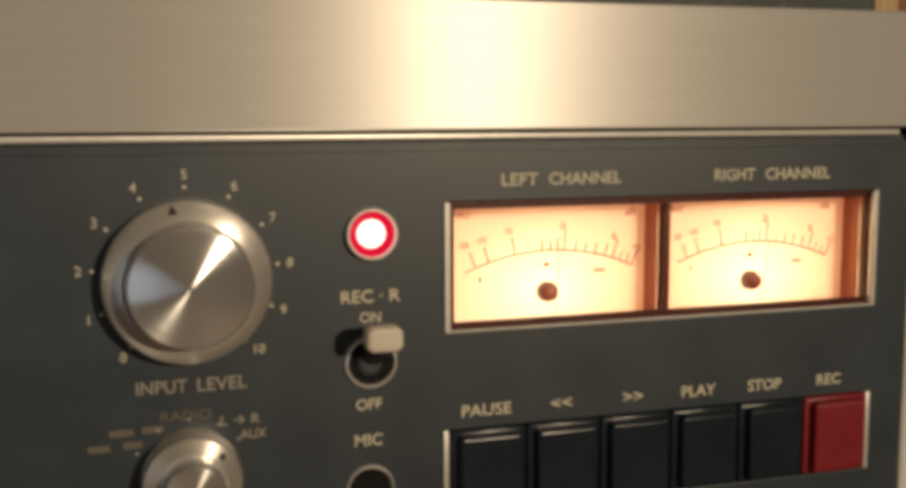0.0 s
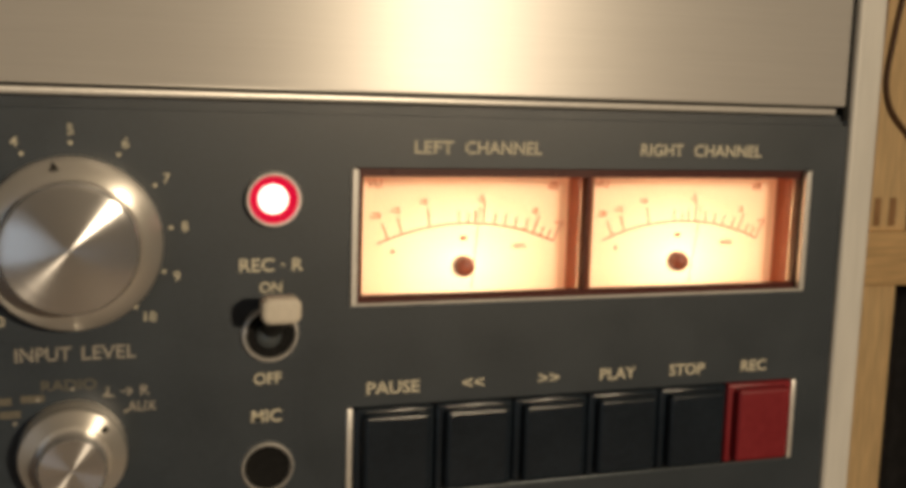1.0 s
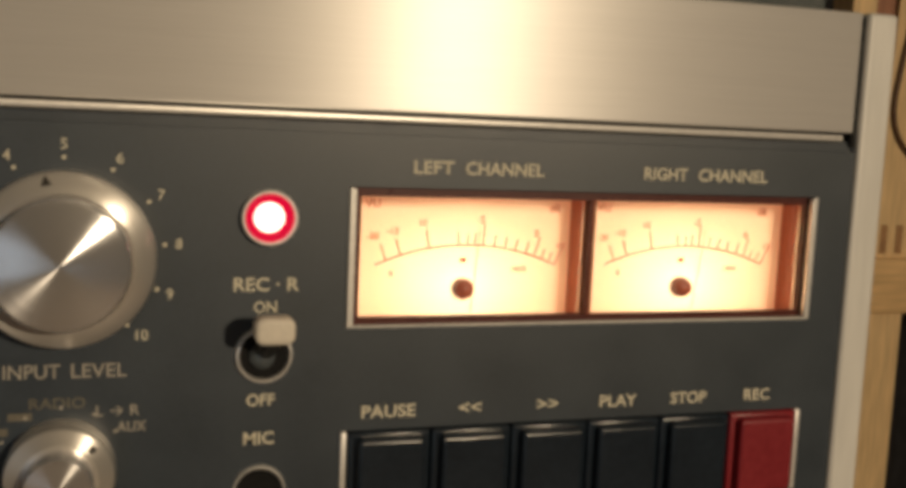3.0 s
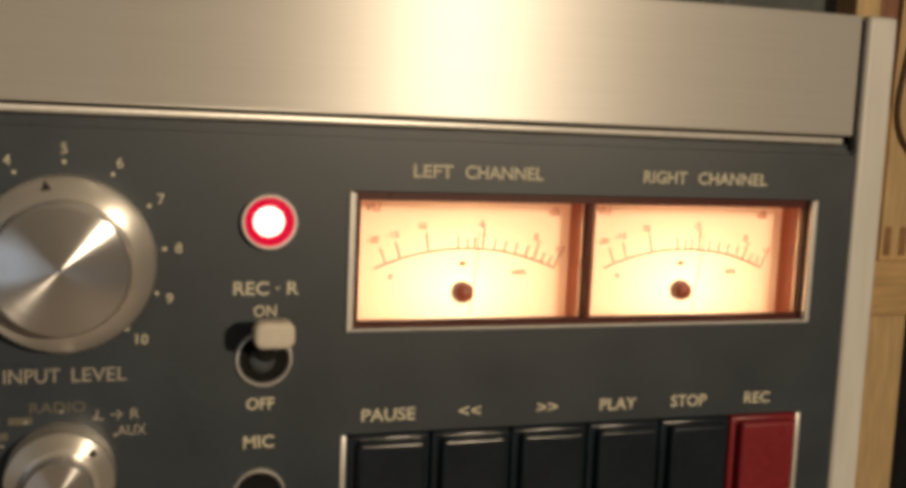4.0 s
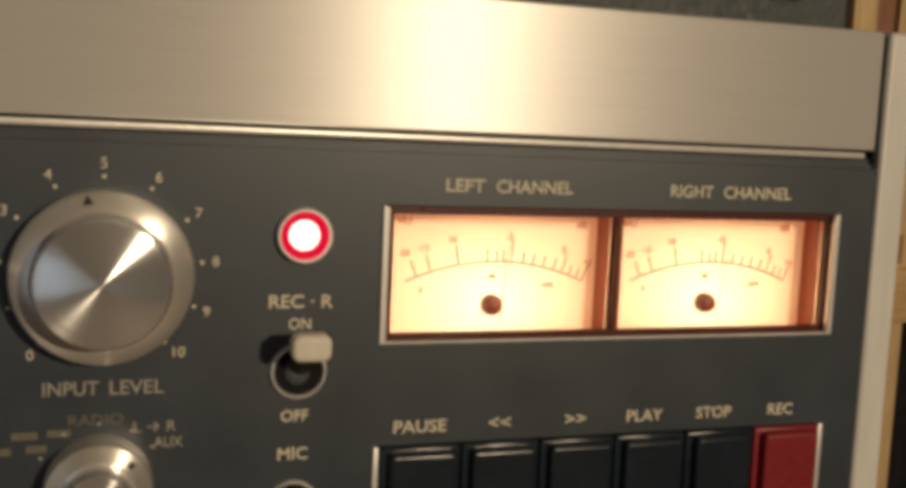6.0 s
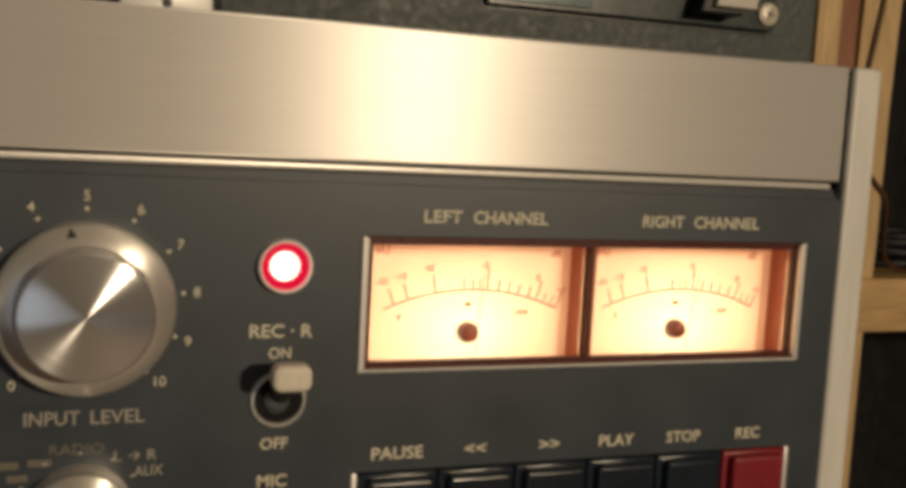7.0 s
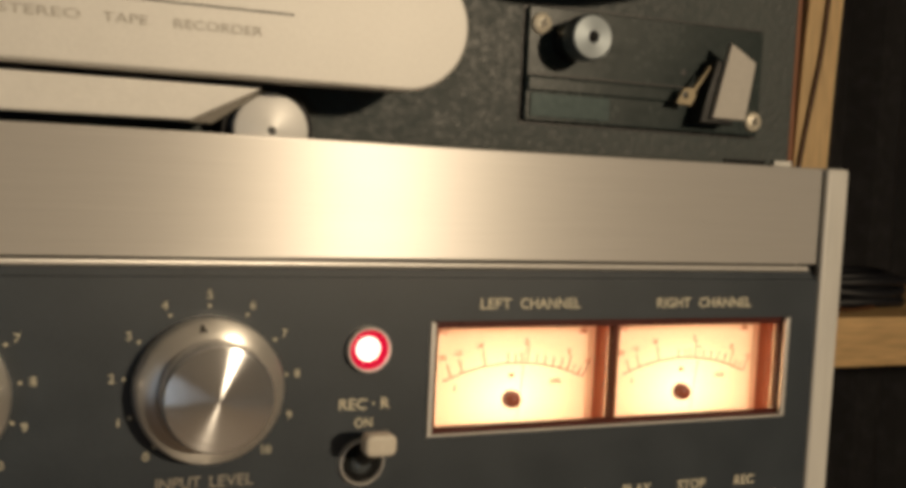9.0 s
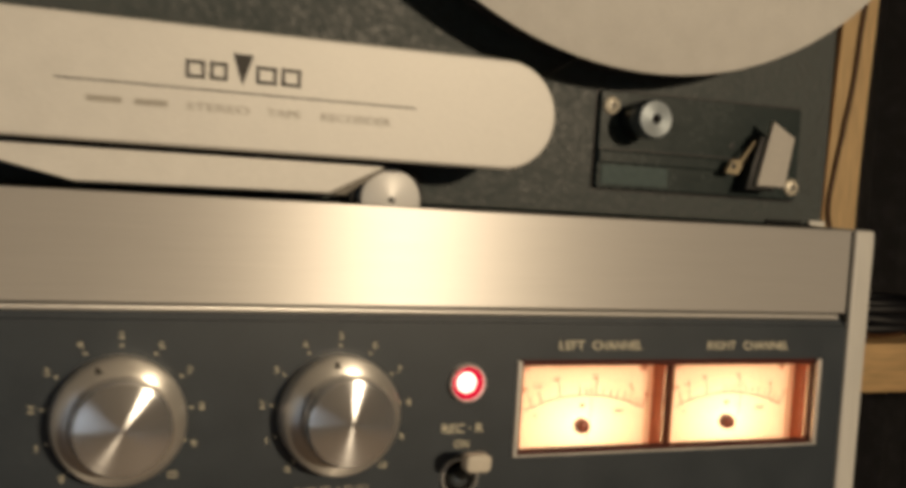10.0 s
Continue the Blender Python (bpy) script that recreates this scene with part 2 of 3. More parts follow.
def box(x0, x1, y0, y1, z0, z1, bevel=0.0, segments=2, bm=None):
    bm = bm or bmesh.new()
    vs = bmesh.ops.create_cube(bm, size=1.0)["verts"]
    for v in vs:
        v.co = Vector(((x0 + x1) / 2 + v.co.x * (x1 - x0), (y0 + y1) / 2 + v.co.y * (y1 - y0), (z0 + z1) / 2 + v.co.z * (z1 - z0)))
    if bevel:
        edges = list({e for v in vs for e in v.link_edges})
        bmesh.ops.bevel(bm, geom=edges, offset=bevel, segments=segments, affect="EDGES", profile=0.5)
    return bm


def prism(outline, y0, y1, bevel=0.0, bm=None):
    """A plate whose outline of (x, z) points runs from y0 (front) to y1."""
    bm = bm or bmesh.new()
    front = [bm.verts.new((x, y0, z)) for x, z in outline]
    back = [bm.verts.new((x, y1, z)) for x, z in outline]
    f = bm.faces.new(front)
    bm.faces.new(back[::-1])
    n = len(outline)
    for i in range(n):
        bm.faces.new((front[i], back[i], back[(i + 1) % n], front[(i + 1) % n]))
    bmesh.ops.recalc_face_normals(bm, faces=bm.faces[:])
    if bevel:
        bmesh.ops.bevel(bm, geom=[e for e in f.edges], offset=bevel, segments=3, affect="EDGES", profile=0.5)
    return bm


def lathe(profile, segments=64, bm=None, cx=0.0, cz=0.0):
    """Turns (radius, y) points round the y axis; a radius of 0 closes the end."""
    bm = bm or bmesh.new()
    rings = []
    for r, y in profile:
        if r == 0:
            rings.append([bm.verts.new((cx, y, cz))])
        else:
            rings.append([bm.verts.new((cx + r * math.cos(2 * math.pi * i / segments), y, cz + r * math.sin(2 * math.pi * i / segments))) for i in range(segments)])
    for a, b in zip(rings, rings[1:]):
        for i in range(segments):
            j = (i + 1) % segments
            if len(a) == 1:
                bm.faces.new((a[0], b[i], b[j]))
            elif len(b) == 1:
                bm.faces.new((a[i], b[0], a[j]))
            else:
                bm.faces.new((a[i], b[i], b[j], a[j]))
    bmesh.ops.recalc_face_normals(bm, faces=bm.faces[:])
    ROUND.add(id(bm))
    return bm


def stadium(x0, x1, z0, z1, n=24):
    r = (z1 - z0) / 2
    zc = (z0 + z1) / 2
    pts = [(x1 - r + r * math.cos(a), zc + r * math.sin(a)) for a in (math.pi / 2 - math.pi * i / n for i in range(n + 1))]
    return pts + [(x0 + r - r * math.cos(a), zc - r * math.sin(a)) for a in (math.pi / 2 - math.pi * i / n for i in range(n + 1))]


def rounded(x0, x1, z0, z1, r, n=6):
    pts = []
    for cx, cz, a0 in ((x1 - r, z1 - r, 90), (x1 - r, z0 + r, 0), (x0 + r, z0 + r, -90), (x0 + r, z1 - r, -180)):
        pts += [(cx + r * math.cos(radians(a0 - 90 * i / n)), cz + r * math.sin(radians(a0 - 90 * i / n))) for i in range(n + 1)]
    return pts


def tube(points, radius, bm=None, sides=10):
    """A round cord through the points."""
    bm = bm or bmesh.new()
    pts = [Vector(p) for p in points]
    rings = []
    for i, p in enumerate(pts):
        d = (pts[min(i + 1, len(pts) - 1)] - pts[max(i - 1, 0)]).normalized()
        up = Vector((0, 1, 0)) if abs(d.y) < 0.9 else Vector((1, 0, 0))
        a = d.cross(up).normalized()
        b = d.cross(a)
        rings.append([bm.verts.new(p + radius * (math.cos(2 * math.pi * k / sides) * a + math.sin(2 * math.pi * k / sides) * b)) for k in range(sides)])
    for r0, r1 in zip(rings, rings[1:]):
        for k in range(sides):
            bm.faces.new((r0[k], r0[(k + 1) % sides], r1[(k + 1) % sides], r1[k]))
    bm.faces.new(rings[0][::-1])
    bm.faces.new(rings[-1])
    bmesh.ops.recalc_face_normals(bm, faces=bm.faces[:])
    ROUND.add(id(bm))
    return bm


def curve(points, steps=12):
    """A smooth line through the points."""
    p = [Vector(q) for q in points]
    p = [p[0] * 2 - p[1]] + p + [p[-1] * 2 - p[-2]]
    out = []
    for i in range(1, len(p) - 2):
        for k in range(steps):
            t = k / steps
            out.append(0.5 * ((2 * p[i]) + (p[i + 1] - p[i - 1]) * t + (2 * p[i - 1] - 5 * p[i] + 4 * p[i + 1] - p[i + 2]) * t * t
                              + (3 * p[i] - p[i - 1] - 3 * p[i + 1] + p[i + 2]) * t ** 3))
    return out + [p[-2]]


def word(text, x, z, width, height, y=-0.0003, bold=0.0, thick=0.0001, turn=0.0, bm=None):
    """Letters of the built-in font, of that width and height, centred on (x, z), facing -y."""
    cu = bpy.data.curves.new("letters", "FONT")
    cu.body, cu.size, cu.offset, cu.extrude, cu.resolution_u = text, 1.0, bold, 0.0, 3
    ob = bpy.data.objects.new("letters", cu)
    scene.collection.objects.link(ob)
    bpy.context.view_layer.update()
    me = bpy.data.meshes.new_from_object(ob.evaluated_get(bpy.context.evaluated_depsgraph_get()))
    bpy.data.objects.remove(ob)
    co = np.array([v.co[:] for v in me.vertices])
    lo, hi = co.min(0), co.max(0)
    sx = width / (hi[0] - lo[0]) if width else height / 0.70
    sz = height / 0.70
    mid = 0.35 if hi[1] > 0.5 and lo[1] > -0.1 else (lo[1] + hi[1]) / 2
    ca, sa = math.cos(radians(turn)), math.sin(radians(turn))
    for v in me.vertices:
        px, pz = (v.co.x - (lo[0] + hi[0]) / 2) * sx, (v.co.y - mid) * sz
        v.co = (x + px * ca + pz * sa, y, z - px * sa + pz * ca)
    bm = bm or bmesh.new()
    bm.from_mesh(me)
    bpy.data.meshes.remove(me)
    return bm


def bar(x, z, w, h, y, bm=None, turn=0.0):
    bm = bm or bmesh.new()
    ca, sa = math.cos(radians(turn)), math.sin(radians(turn))
    bm.faces.new([bm.verts.new((x + a * ca + b * sa, y, z - a * sa + b * ca)) for a, b in ((-w / 2, -h / 2), (w / 2, -h / 2), (w / 2, h / 2), (-w / 2, h / 2))])
    return bm


def structure(name, bm, mat, label):
    return tagged(part(name, bm, mat, None, label, smooth=False), category="structure", kind="structure")


# ---- the room ----
structure("floor", box(-2.4, 2.6, -3.0, 2.0, -0.1, 0.0), M_FLOOR, "dark brown wooden floor boards")
structure("ceiling", box(-2.4, 2.6, -3.0, 2.0, 2.5, 2.6), M_WALL, "plain painted ceiling of a dim room")
structure("wall_north", box(-2.4, 2.6, 1.9, 2.0, 0.0, 2.5), M_DARKWALL, "wall hung with black cloth behind the shelving")
structure("wall_west", box(-2.5, -2.4, -3.0, 2.0, 0.0, 2.5), M_WALL, "plain painted wall of a dim room")
structure("wall_east", box(2.6, 2.7, -3.0, 2.0, 0.0, 2.5), M_DARKWALL, "wall hung with black cloth beside the shelving")

bench = empty("bench", (-0.09, 0.1, 0), "dark wooden bench under the tape recorder", "bench")
part("bench_top", box(-0.36, 0.165, -0.03, 0.26, 0.855, 0.885, 0.002), M_BENCH, bench)
for bx in (-0.34, 0.145):
    for by in (0.0, 0.23):
        part("leg", box(bx - 0.02, bx + 0.02, by - 0.02, by + 0.02, 0.0, 0.855, 0.002), M_BENCH, bench)

# ---- pine shelving behind the recorder ----
rack = empty("pine_shelving", (1.0, 1.0, 0), "open pine shelving with a thick shelf board", "shelving")
part("shelf_board", box(0.60, 1.95, 0.860, 1.25, 0.789, 0.8605, 0.002), M_PINE_H, rack)


def bent_post(x0, x1, y0, y1, z0, z1, bow):
    """An upright batten whose top part bows to the side by bow."""
    levels = [z0 + (z1 - z0) * i / 24 for i in range(25)]
    bm = bmesh.new()
    rings = []
    for z in levels:
        d = bow * max(0.0, (z - 1.09) / 0.2) ** 1.2
        rings.append([bm.verts.new((x + d, y, z)) for x, y in ((x0, y0), (x1, y0), (x1, y1), (x0, y1))])
    for p, q in zip(rings, rings[1:]):
        for k in range(4):
            bm.faces.new((p[k], p[(k + 1) % 4], q[(k + 1) % 4], q[k]))
    bm.faces.new(rings[0][::-1])
    bm.faces.new(rings[-1])
    long_edges = [e for e in bm.edges if abs(e.verts[0].co.z - e.verts[1].co.z) > 0.01]
    bmesh.ops.bevel(bm, geom=long_edges, offset=0.002, segments=2, affect="EDGES", profile=0.5)
    return bm


part("post", bent_post(0.8830, 0.9415, 0.872, 0.920, 0.8605, 1.75, 0.007), M_PINE, rack)
part("post", box(0.870, 0.9345, 0.872, 0.920, 0.0, 0.789, 0.002), M_PINE, rack)
part("back_batten", box(0.8540, 0.8825, 0.876, 0.915, 1.0555, 2.2, 0.002), M_PINK, rack, "reddish wooden batten")
part("back_batten", box(0.8180, 0.8535, 0.874, 0.915, 1.0555, 2.2, 0.002), M_PINE, rack)
part("side_batten", box(0.8500, 0.8825, 0.875, 0.915, 0.8605, 1.0550, 0.002), M_PINE, rack)
for nx in (0.8930, 0.9170):
    part("peg_slot", box(nx - 0.0050, nx + 0.0050, 0.8705, 0.874, 0.866, 0.903, 0.001), M_SLOT, rack, "brown peg slot")

# ---- the tape recorder ----
rec = empty("tape_recorder", (-0.093, 0.1, 0.885), "grey reel tape recorder with silver trim, standing on a bench", "tape recorder")
rec.scale = (1.0, 1.0, 0.991)
LEFT, RIGHT = -0.328, 0.142
part("case", box(LEFT + 0.004, RIGHT - 0.004, 0.0262, 0.21, 0.886, 1.31, 0.004), M_CASE, rec, "dark vinyl case")
part("chassis", box(LEFT + 0.0105, RIGHT - 0.0105, 0.0125, 0.0262, 0.89, 1.0465), M_BLACK, rec)


def panel_with_holes(x0, x1, z0, z1, holes, y0, y1):
    """A plate cut into blocks round rectangular holes."""
    xs = sorted({x0, x1, *[h[0] for h in holes], *[h[1] for h in holes]})
    zs = sorted({z0, z1, *[h[2] for h in holes], *[h[3] for h in holes]})
    bm = bmesh.new()
    grid = {}

    def vert(i, k, y):
        if (i, k, y) not in grid:
            grid[i, k, y] = bm.verts.new((xs[i], y, zs[k]))
        return grid[i, k, y]

    def solid(i, k):
        if not (0 <= i < len(xs) - 1 and 0 <= k < len(zs) - 1):
            return False
        cx, cz = (xs[i] + xs[i + 1]) / 2, (zs[k] + zs[k + 1]) / 2
        return not any(h[0] < cx < h[1] and h[2] < cz < h[3] for h in holes)
    for i in range(len(xs) - 1):
        for k in range(len(zs) - 1):
            if not solid(i, k):
                continue
            for y in (y0, y1):
                bm.faces.new([vert(a, b, y) for a, b in ((i, k), (i + 1, k), (i + 1, k + 1), (i, k + 1))])
            for di, dk, a, b in ((-1, 0, (i, k), (i, k + 1)), (1, 0, (i + 1, k), (i + 1, k + 1)), (0, -1, (i, k), (i + 1, k)), (0, 1, (i, k + 1), (i + 1, k + 1))):
                if not solid(i + di, k + dk):
                    bm.faces.new((vert(*a, y0), vert(*b, y0), vert(*b, y1), vert(*a, y1)))
    bmesh.ops.recalc_face_normals(bm, faces=bm.faces[:])
    return bm


# wall behind the camera; its window is added to hold the cool light
structure("wall_south", panel_with_holes(-2.4, 2.6, 0.0, 2.5, [(-2.10, -0.90, 0.12, 1.32)], -3.1, -3.0), M_WALL, "plain painted wall with an added, unseen window")
tagged(part("unseen_window_1", panel_with_holes(-2.10, -0.90, 0.12, 1.32, [(-2.06, -1.515, 0.16, 1.28), (-1.485, -0.94, 0.16, 1.28)], -3.08, -3.04), M_IVORY, None, "unseen white two-pane window frame, added for cool light", smooth=False), category="structure", kind="structure")

METERS = (-0.0003, 0.1223, 0.9685, 1.0003)
KEY_HOLE = (-0.0008, 0.1223, 0.9218, 0.9440)
panel = part("control_panel", panel_with_holes(LEFT + 0.0095, 0.1327, 0.892, 1.0122, [METERS, KEY_HOLE], 0.0, 0.0025), M_PANEL, rec, "dark grey painted control panel", smooth=False)
# silver strip over the panel: flap with a bright lip below
part("silver_strip", box(LEFT + 0.0105, 0.1310, -0.0008, 0.0195, 1.0172, 1.0480, 0.0005), M_STRIP, rec, "brushed silver aluminium strip")
part("panel_ledge", box(LEFT + 0.0095, 0.1327, 0.0016, 0.0050, 1.0120, 1.0150, 0.0003), M_PANEL, rec, "recessed dark ledge over the control panel")
part("strip_lip", prism([(LEFT + 0.0105, 1.0149), (LEFT + 0.0105, 1.0166), (0.1283, 1.0166), (0.1283, 1.0149)], -0.0008, 0.006, 0.0006), M_BRIGHT, rec, "bright aluminium lip")
for sx, sgn in ((RIGHT, 1), (LEFT, -1)):
    xa, xb = sorted((sx - sgn * 0.0090, sx))
    bm = box(xa, xb, -0.0010, 0.0262, 0.8895, 1.0482, 0.0012, 3)
    part("side_trim", bm, M_TRIM, rec, "grey anodised side trim")

# black strips added beside the trim: the gap's shade drawn as colour
part("gap_shade", box(0.1324, 0.1329, 0.0030, 0.0260, 1.0136, 1.0470), M_HOLE, rec)
part("gap_shade", box(0.1316, 0.1329, 0.0006, 0.0028, 1.0136, 1.0470), M_HOLE, rec)

# ---- lettering on the panel ----
for text, x, z, w in (("LEFT", 0.0189, 1.0052, 0.0094), ("CHANNEL", 0.0361, 1.0052, 0.0193), ("RIGHT", 0.0780, 1.0052, 0.0119), ("CHANNEL", 0.0969, 1.0052, 0.0197),
                      ("PAUSE", 0.0104, 0.9484, 0.0128), ("<<", 0.0302, 0.9484, 0.0056), (">>", 0.0500, 0.9484, 0.0056), ("PLAY", 0.0690, 0.9484, 0.0100), ("STOP", 0.0888, 0.9484, 0.0102), ("REC", 0.1088, 0.9484, 0.0076)):
    part("lettering", word(text, x, z, w, 0.0029, bold=0.018), M_INK, panel, "cream printed lettering", smooth=False)
for text, x, z, w, h in (("REC · R", -0.0182, 0.9784, 0.0142, 0.0029), ("ON", -0.0184, 0.9733, 0.0050, 0.0025), ("OFF", -0.0190, 0.9523, 0.0062, 0.0026), ("MIC", -0.0192, 0.9435, 0.0067, 0.0028)):
    part("lettering", word(text, x, z, w, h, bold=0.018), M_INK, panel, "cream printed lettering", smooth=False)
# print below the knob: the shade over it is put into the ink
for text, x, z, w, h, mat in (("INPUT", -0.0660, 0.9602, 0.0110, 0.0030, M_HALFSHADEINK), ("LEVEL", -0.0528, 0.9602, 0.0110, 0.0030, M_HALFSHADEINK), ("RADIO", -0.0610, 0.9533, 0.0110, 0.0023, M_SHADEINK), ("L → R", -0.0490, 0.9513, 0.0088, 0.0023, M_HALFSHADEINK), ("AUX", -0.0462, 0.9477, 0.0060, 0.0023, M_HALFSHADEINK)):
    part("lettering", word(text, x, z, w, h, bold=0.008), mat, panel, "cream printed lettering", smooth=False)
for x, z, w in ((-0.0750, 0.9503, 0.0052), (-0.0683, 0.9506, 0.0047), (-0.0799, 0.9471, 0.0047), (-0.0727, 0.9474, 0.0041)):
    part("lettering", bar(x, z, w, 0.0016, -0.0003), M_SHADEINK, panel, "printed lettering darkened as if in shade", smooth=False)
for ang in (-62, -32, 0, 30, 55):
    bm = lathe([(0.0004, -0.0003), (0.0, -0.00035)], 10, cx=-0.0603 + 0.0131 * math.sin(radians(ang)), cz=0.9392 + 0.0131 * math.cos(radians(ang)))
    part("scale_dot", bm, M_HALFSHADEINK, panel, "printed dot darkened as if in shade", smooth=False)

# ---- input level knobs ----


def level_knob(cx, cz, marker):
    prof = [(0.0, 0.004), (0.0180, 0.004), (0.0182, -0.0055), (0.0180, -0.0068), (0.0174, -0.0078), (0.0143, -0.0099), (0.0138, -0.0099), (0.0136, -0.0085), (0.0, -0.0085)]
    skirt = lathe(prof, 180)
    for v in skirt.verts:  # fine knurling round the rim
        if math.hypot(v.co.x, v.co.z) > 0.0179 and v.co.y > -0.0070 and round(math.atan2(v.co.z, v.co.x) / (2 * math.pi / 180)) % 2:
            v.co.x, v.co.z = v.co.x * 0.988, v.co.z * 0.988
    k = part("input_level_knob", skirt, M_SKIRT, rec, "turned silver knob skirt", (cx, 0, cz - 0.0009))
    part("cap", lathe([(0.0, -0.008), (0.0131, -0.008), (0.0131, -0.0167), (0.0128, -0.0174), (0.0122, -0.0177), (0.0, -0.0177)], 96), M_TURNED, k, "radially shining turned aluminium cap", (cx, 0, cz - 0.0004))
    a = radians(marker)
    u, w = Vector((math.sin(a), 0, math.cos(a))), Vector((math.cos(a), 0, -math.sin(a)))
    bm = bmesh.new()

    def lay(r, s):
        return u * r + w * s + Vector((0, -0.0101 + (r - 0.0143) * 0.0021 / 0.0031, 0))
    bm.faces.new([bm.verts.new(lay(r, s)) for r, s in ((0.0149, -0.0010), (0.0149, 0.0010), (0.0168, 0.0))])
    part("marker", bm, M_DARKINK, k, "small black triangle mark", (cx, 0, cz), smooth=False)
    for i in range(11):
        ang = radians((i - 5) * 28.3)
        nx, nz = cx + 0.0229 * math.sin(ang) + (0.0012 if i == 10 else 0.0), cz + 0.0226 * math.cos(ang)
        part("numeral", word(str(i), nx, nz, 0, 0.0022, bold=0.006), M_INK, panel, "cream printed numeral", smooth=False)
        bm = lathe([(0.00045, -0.0003), (0.0, -0.00035)], 10, cx=cx + 0.0200 * math.sin(ang), cz=cz + 0.0198 * math.cos(ang))
        part("scale_dot", bm, M_INK, panel, "cream printed dot", smooth=False)


level_knob(-0.0597, 0.9853, -11)
level_knob(-0.1227, 0.9853, -24)

k = part("source_knob", lathe([(0.0, 0.004), (0.0108, 0.004), (0.0110, -0.006), (0.0106, -0.0080), (0.0078, -0.0098), (0.0074, -0.0096), (0.0073, -0.0090), (0.0, -0.0090)], 72), M_SKIRT, rec, "small turned silver knob", (-0.0603, 0, 0.9392))
part("cap", lathe([(0.0, -0.009), (0.0068, -0.009), (0.0068, -0.0145), (0.0064, -0.0150), (0.0, -0.0150)], 72), M_TURNED, k, "turned aluminium cap", (-0.0603, 0, 0.9392))
part("marker", bar(0.0062, 0.0062, 0.0012, 0.0022, -0.0094, turn=45), M_DARKINK, k, "small black mark", (-0.0603, 0, 0.9392), smooth=False)

# ---- record lamp, toggle, socket ----
k = part("record_lamp", lathe([(0.0052, 0.004), (0.0062, 0.004), (0.0061, -0.0016), (0.0059, -0.0022), (0.0055, -0.0022), (0.0052, -0.0014)], 48), M_BRIGHT, rec, "round red record lamp in a metal ring", (-0.0180, 0, 0.9932))
part("lens", lathe([(0.0053, -0.0017), (0.0047, -0.0015), (0.0040, -0.0008), (0.0032, -0.0005)], 48), M_LENS, k, "glowing red lens", (-0.0180, 0, 0.9932))
part("bulb", lathe([(0.0034, -0.0006), (0.0026, -0.0011), (0.0012, -0.0014), (0.0, -0.0015)], 40), M_GLOW, k, "bright lit core", (-0.0180, 0, 0.9932))

k = part("toggle_switch", lathe([(0.0054, 0.002), (0.0054, -0.0008), (0.0057, -0.0014), (0.0061, -0.0013), (0.0064, 0.0), (0.0064, 0.004)], 48), M_BRIGHT, rec, "toggle switch with a bright ring", (-0.0185, 0, 0.9625))
# flat disc, nothing is cut: the well's dark is only its colour
part("well", lathe([(0.0055, -0.0004), (0.0030, -0.0002), (0.0, -0.0001)], 40), M_HOLE, k, "black well", (-0.0185, 0, 0.9625))
part("pivot", lathe([(0.0030, 0.0004), (0.0028, -0.0012), (0.0020, -0.0024), (0.0, -0.0030)], 28), M_CHROME, k, "dull metal pivot ball", (-0.0189, 0, 0.9622))
part("stem", tube([(0, -0.0005, 0.001), (0.0002, -0.006, 0.0040), (0.0004, -0.0112, 0.0078)], 0.0023, sides=16), M_BLACK, k, "black lever stem", (-0.0185, 0, 0.9625))
part("lever_cap", prism(rounded(-0.0042, 0.0042, -0.0029, 0.0029, 0.0019), -0.0148, -0.0105, 0.0010), M_IVORY, k, "ivory lever cap", (-0.0181, 0, 0.9706))

k = part("microphone_socket", lathe([(0.0052, 0.002), (0.0052, -0.0006), (0.0055, -0.0011), (0.0058, -0.0009), (0.0060, 0.0), (0.0060, 0.004)], 48), M_BRIGHT, rec, "round microphone socket with a metal ring", (-0.0190, 0, 0.9312))
# no bore behind this disc; its black stands for the shaded inside
part("hole", lathe([(0.0053, -0.0004), (0.0042, -0.0002), (0.0, -0.0001)], 40), M_HOLE, k, "black socket hole", (-0.0190, 0, 0.9312))

# ---- level meters ----
frame_bm = panel_with_holes(METERS[0], METERS[1], METERS[2], METERS[3], [(0.0027, 0.1203, 0.9703, 0.9981)], 0.0014, 0.0030)
bezel = part("meter_bezel", frame_bm, M_BEZEL, rec, "dark double meter frame", smooth=False)
part("frame_edge", prism([(-0.0003, 0.9685), (-0.0003, 1.0003), (0.0012, 0.9998), (0.0012, 0.9690)], -0.0008, 0.0006, 0.0002), M_BRIGHT, bezel, "bright metal edge")
part("frame_edge", prism([(0.1208, 0.9690), (0.1208, 0.9998), (0.1223, 1.0003), (0.1223, 0.9685)], -0.0008, 0.0006, 0.0002), M_BRIGHT, bezel, "bright metal edge")
part("frame_edge", prism([(-0.0003, 0.9682), (-0.0003, 0.9687), (0.1223, 0.9687), (0.1223, 0.9682)], -0.0005, 0.0006, 0.0001), M_TRIM, bezel, "bright metal edge")
part("divider", box(0.0589, 0.0607, 0.0012, 0.0031, 0.9703, 0.9981, 0.0003), M_DIVIDER, bezel, "dark amber divider between the meters")
part("divider_edge", box(0.0597, 0.0601, 0.0009, 0.0014, 0.9702, 0.9982), M_AMBER, bezel, "thin amber divider edge")


